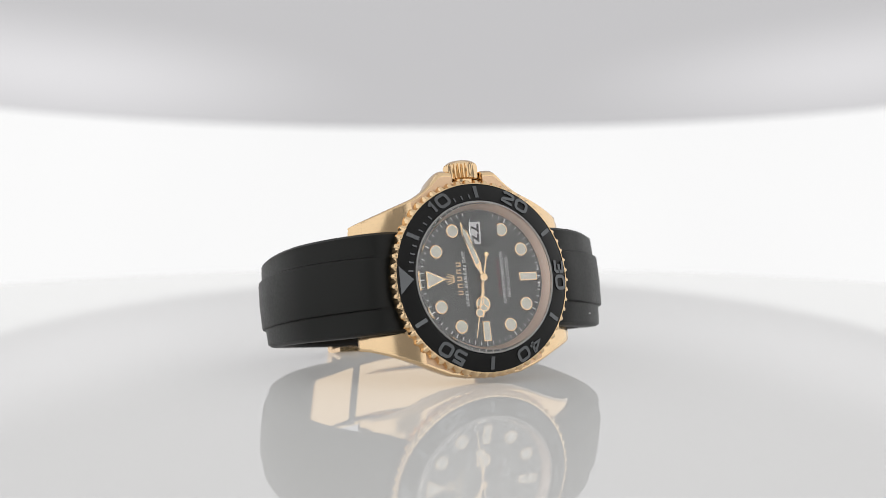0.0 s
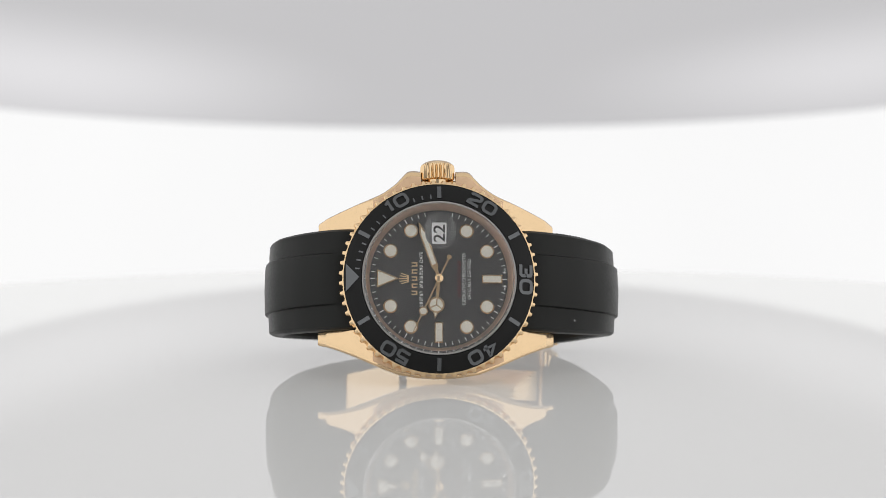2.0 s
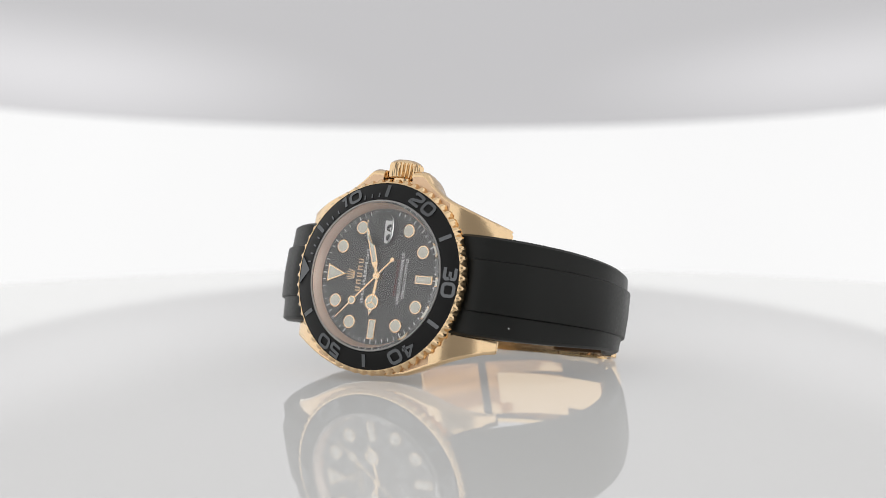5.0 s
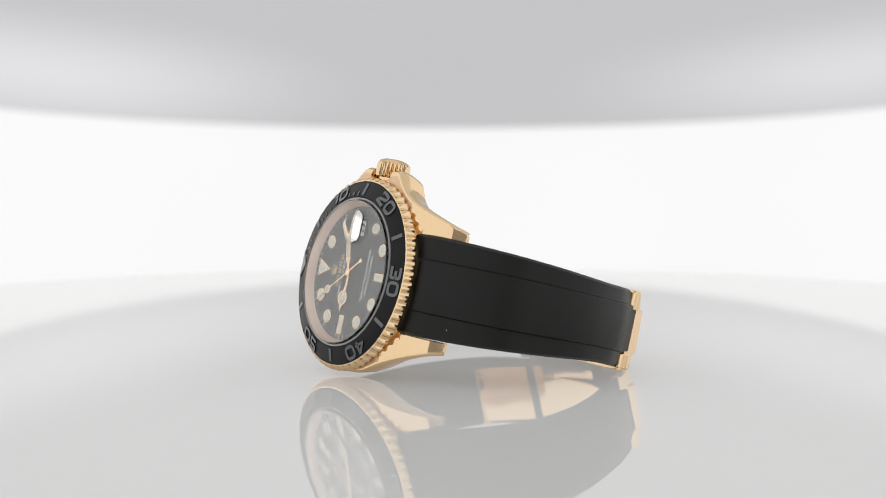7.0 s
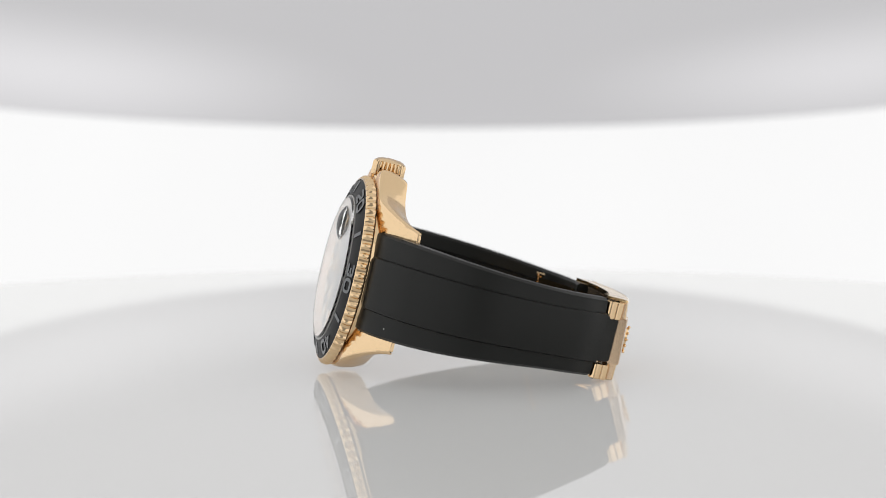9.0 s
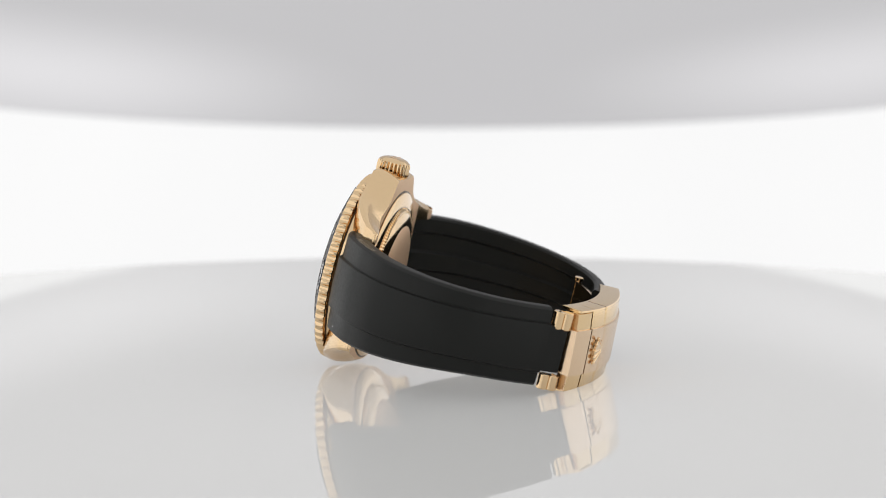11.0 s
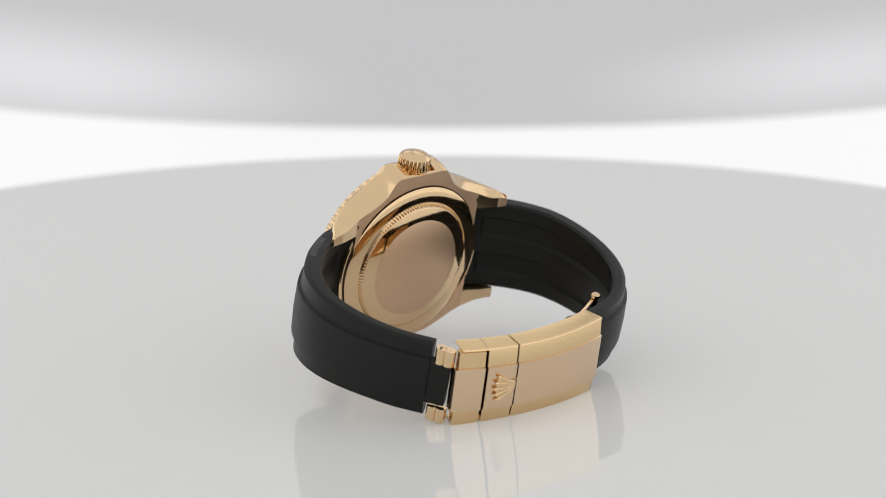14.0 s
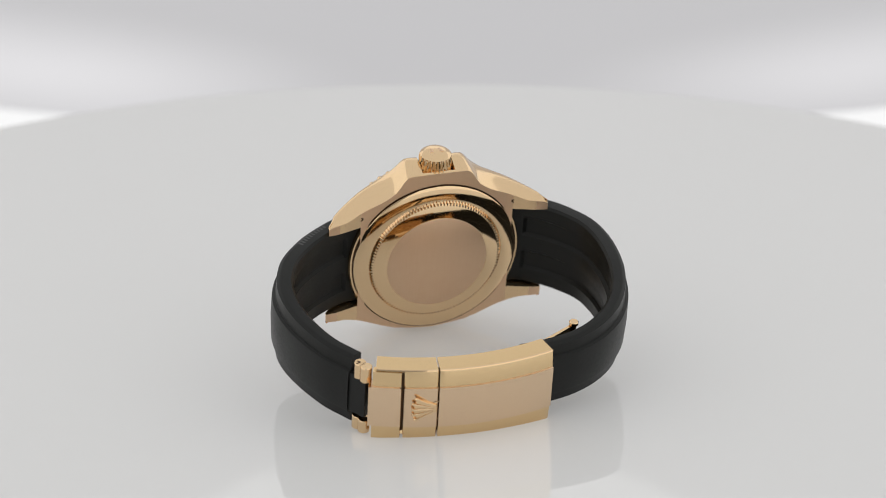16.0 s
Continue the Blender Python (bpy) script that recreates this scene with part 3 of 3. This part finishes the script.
SIX_PATH = [(16.2, -1.75, 3.6), (20.5, -2.4, 3.6), (25.0, -4.7, 3.5), (30.9, -9.0, 3.4), (36.2, -15.2, 3.3), (38.8, -23.5, 3.1), (38.0, -32.5, 2.9), (34.4, -42.0, 2.7), (29.95, -48.5, 2.6)]
TWELVE_PATH = [(-16.2, -1.75, 3.6), (-20.5, -2.4, 3.6), (-24.5, -4.7, 3.5), (-29.1, -9.0, 3.4), (-33.0, -15.2, 3.3), (-34.3, -23.5, 3.1), (-33.2, -33.0, 2.9), (-29.4, -41.6, 2.7), (-23.6, -47.6, 2.5), (-16.3, -51.4, 2.4), (-8.0, -53.0, 2.3), (-4.0, -53.2, 2.3)]


CLASP_MID, CLASP_ROCK = 0.42, 0.045


def clasp_at(x, v, h):
    """A point on the clasp: x along it, v across it, h outward from its middle face."""
    k = 0.017 * (x - 5.5)
    l = math.hypot(1, k)
    return (x + k / l * h, v + CLASP_MID, -58.25 + 0.0085 * (x - 5.5) ** 2 - h / l + CLASP_ROCK * v)


def clasp_run(profile, x0, x1, n=8, ease=0.12):
    """A stretch of the clasp with one (v, h) profile, its two ends eased in a little."""
    secs = []
    for i in range(n + 3):
        f = (0, 0.02, *[(k + 1) / n for k in range(n - 1)], 0.98, 1)[i]
        r = ease if i in (0, n + 2) else 0.0
        secs.append([clasp_at(x0 + (x1 - x0) * f, v * (1 - r * 0.02), h - (r if h > -1.5 else 0)) for v, h in profile])
    return loft(secs)


def clasp_shell(x0, x1, n=8, w=8.5, mid=4.65, deep=4.9, drop=0.45):
    """Cover profile: raised flat middle, lower flanks, rounded rims and side walls."""
    half = [(mid - 0.06, 0.0), (mid + 0.04, -drop + 0.08), (w - 0.32, -drop - 0.18), (w - 0.08, -drop - 0.32), (w, -drop - 0.6), (w, -deep), (w - 0.9, -deep), (w - 0.9, -2.2)]
    return clasp_run([(-v, h) for v, h in half[::-1]] + half, x0, x1, n)


def build_clasp(watch):
    clasp = new("clasp")
    clasp.parent = watch
    tagged(clasp, "gold folding clasp")

    def on_flank(p):
        y = (p.center.y / MM - CLASP_MID)
        return abs(y) > 4.72
    for name, x0, x1, n, label in (("cover", 14.4, -9.55, 20, "brushed gold curved clasp cover"), ("lock", 21.2, 14.72, 8, "gold safety lock")):
        two_tone(part(name, clasp_shell(x0, x1, n), gold_brushed, clasp, label), gold_flank, on_flank)
    # the flap that closes the lock, between its two side walls
    half = [(4.6, 0.0), (4.72, -0.4), (7.85, -0.62), (7.93, -0.75), (7.93, -2.2)]
    flap = part("lock_flap", clasp_run([(-v, h) for v, h in half[::-1]] + half, 27.2, 21.75, 8), gold_brushed, clasp, "gold end flap of the lock")
    two_tone(flap, gold_flank, on_flank)
    tab = [(4.58, 0.02), (4.58, -2.4)]
    part("flap_tab", clasp_run([(-v, h) for v, h in tab[::-1]] + tab, 27.9, 27.0, 3), gold_brushed, flap, "raised gold lip of the lock flap")
    for side in (-1, 1):
        rim = [(8.0, -4.9), (8.0, -0.72), (8.17, -0.63), (8.42, -0.77), (8.5, -1.05), (8.5, -4.9)]
        part("lock_cheek", clasp_run([(side * v, h) for v, h in rim], 26.7, 21.1, 8, 0.3), gold_flank, clasp, "gold side wall of the lock")
        for x0, x1 in ((14.35, -9.5), (26.5, 14.8)):
            line_ = [(8.25, -0.61), (8.45, -0.75), (8.52, -0.97), (8.35, -0.97)]
            part("chamfer", clasp_run([(side * v, h) for v, h in line_], x0, x1, 18, 0.0), gold_polished, clasp, "polished edge line")
    # bars that hold the six o'clock strap
    for y, h in ((6.5, 1.75), (-6.2, 1.5)):
        bar = None
        for x, z, r in ((28.5, -49.7, 1.2), (27.7, -51.2, 1.2)):
            bm = lathe([(0, -h), (r - 0.1, -h), (r, 0.12 - h), (r, h - 0.12), (r - 0.1, h), (0, h)], 28)
            ob = part("end_bar", place(bm, pose(x, y, z) @ pose(0, 0, 0, 90, 0, 0)), gold_polished, clasp, "polished gold strap bar")
            bar = bar or ob
        bm = prism(round_rect(1.6, 0.34, 0.05, 1), 0, 0.03)
        part("screw_slot", place(bm, pose(28.5, y + (h + 0.005 if y > 0 else -h - 0.005), -49.7, -90 if y > 0 else 90, 0, 20)), steel_dark, bar, "dark screw slot")
    plate = [(7.2, -2.4), (7.2, -3.3)]
    part("inner_plate", clasp_run([(-v, h) for v, h in plate[::-1]] + plate, 26.4, 12.0, 6), steel_dark, clasp, "dark inner plate of the clasp")
    # folding blades inside
    for name, w, pts in (("outer_blade", 3.6, [(25, -51.0), (16, -52.6), (6, -53.2), (-6, -52.2), (-16, -49.6)]),
                         ("inner_blade", 6.2, [(14, -54.6), (6.5, -54.4), (-1, -53.0), (-10, -49.3), (-17.2, -45.6)])):
        sp = spline(pts, 28)
        secs = [[(x, CLASP_MID - w, z), (x, CLASP_MID + w, z), (x, CLASP_MID + w, z + 0.7), (x, CLASP_MID - w, z + 0.7)] for x, z in sp]
        part(name, loft(secs), gold_polished, clasp, "polished gold folding blade")
    bm = lathe([(0, -5.6), (0.55, -5.6), (0.62, -5.5), (0.62, 6.3), (0.95, 6.4), (0.95, 7.0), (0.8, 7.15), (0, 7.15)], 24)
    part("pin", place(place(bm, pose(0, 0, 0, -90, 0, 0)), pose(-17.4, CLASP_MID, -45.4)), gold_polished, clasp, "gold hinge pin")
    # plain fan emblem in relief beside the seam
    def on_face(x, v):
        return Matrix.Translation(clasp_at(x, v, 0)) @ pose(0, 0, 0, 180, -math.degrees(math.atan(0.017 * (x - 5.5))), 0)
    arc = [(4.55 * math.cos(radians(a)), 4.55 * math.sin(radians(a))) for a in range(-30, 31, 10)]
    bm = prism([(0.0, -0.85)] + arc + [(0.0, 0.85)], -0.15, 0.42, 0.12)
    emblem = part("emblem", place(bm, on_face(14.9, 0.1)), gold_polished, clasp, "plain raised gold fan emblem")
    for k in range(5):
        a = radians(-29 + 14.5 * k)
        d = Vector((math.cos(a), math.sin(a)))
        secs = []
        for f, r in ((0.6, 0.12), (2.5, 0.2), (4.1, 0.27), (4.6, 0.36), (4.95, 0.28), (5.1, 0.08)):
            c = d * f + Vector((0, 0.14 * (k - 2)))
            secs.append([(c.x - d.y * r * math.cos(q), c.y + d.x * r * math.cos(q), 0.36 + r * math.sin(q)) for q in [2 * math.pi * m / 8 for m in range(8)]])
        part("rib", place(loft(secs), on_face(14.9, 0.1)), gold_polished, emblem, "rounded gold rib")
    outer = [(2.3 * math.cos(radians(a)), 2.3 * math.sin(radians(a))) for a in range(95, 266, 10)]
    inner = [(0.55 + 2.25 * math.cos(radians(a)), 2.25 * math.sin(radians(a))) for a in range(255, 104, -10)]
    notch = bmesh.new()
    low = [notch.verts.new((x, y, 0.005)) for x, y in outer + inner]
    top = [notch.verts.new((x, y, 0.03)) for x, y in outer + inner]
    notch.faces.new(top)
    for i in range(len(low)):
        k = (i + 1) % len(low)
        notch.faces.new((low[i], low[k], top[k], top[i]))
    part("thumb_notch", place(notch, on_face(14.2, -0.5) @ pose(0, 0, 0, 0, 0, 180)), gold_polished, clasp, "shallow crescent thumb notch")
    return clasp


def build_watch():
    watch = new("wristwatch")
    tagged(watch, "gold wristwatch with black dial and black rubber strap", "wristwatch")
    build_case(watch)
    build_bezel(watch)
    second = build_dial(watch)
    build_crystal(watch)
    strap, pts = strap_side(watch, SIX_PATH, "strap_six", "black rubber strap half at six o'clock", True, 8.1)
    speck = lathe([(0, -0.1), (0.1, -0.06), (0.14, 0.0), (0.1, 0.07), (0, 0.1)], 10)
    part("dust_speck", place(speck, pose(28.13, -7.5, -5.55)), ink_white, strap, "tiny white speck of dust")
    for i in range(10):
        x, z, th = pts[12 + i]
        dx, dz = pts[13 + i][:2] - pts[11 + i][:2]
        bm = prism(round_rect(0.62, 1.3, 0.12, 2), 0, 0.1, 0.03)
        y = 10.25 - 2.1 * smoothstep((12 + i) / 71 * 1.15) ** 1.4 + 0.25 + (VOFF - 0.25) * smoothstep((-z - 2) / 40)
        m = Matrix.Translation((x - 1.6 * 0.8, y - 0.085, z - 0.8)) @ pose(0, 0, 0, 0, -math.degrees(math.atan2(dz, dx)), 0) @ pose(0, 0, 0, -90, 0, 0)
        part("embossed_bar", place(bm, m), ink_grey, strap, "small embossed bar of writing")
    strap, pts = strap_side(watch, TWELVE_PATH, "strap_twelve", "black rubber strap half at twelve o'clock", False, 7.6)
    build_clasp(watch)
    return watch, second


REST = Matrix.Translation((-0.00226, -0.020318, 0.020842)) @ pose(0, 0, 0, -14.05, 0, 0) @ pose(0, 0, 0, 90, 0, 0) @ pose(0, 0, 0, 0, 0, -0.954)

turntable = build_studio()
backdrop = build_backdrop()
wristwatch, seconds_hand = build_watch()


def motions():
    steps = [i * 0.5 for i in range(33)]
    walk(turntable, [(t, pose(0, 0, 0, 0, 0, TURN_START + TURN_RATE * t)) for t in steps])
    walk(wristwatch, [(t, pose(0, 0, 0, 0, 0, TURN_START + TURN_RATE * t) @ REST) for t in steps])
    walk(backdrop, [(t, Matrix.Translation(PIVOT) @ pose(0, 0, 0, -d, 0, 0)) for t, d in ARM])
    walk(seconds_hand, [(t, pose(0, 0, 0, 0, 0, 90 - (283.5 + 6 * t))) for t in steps])


motions()
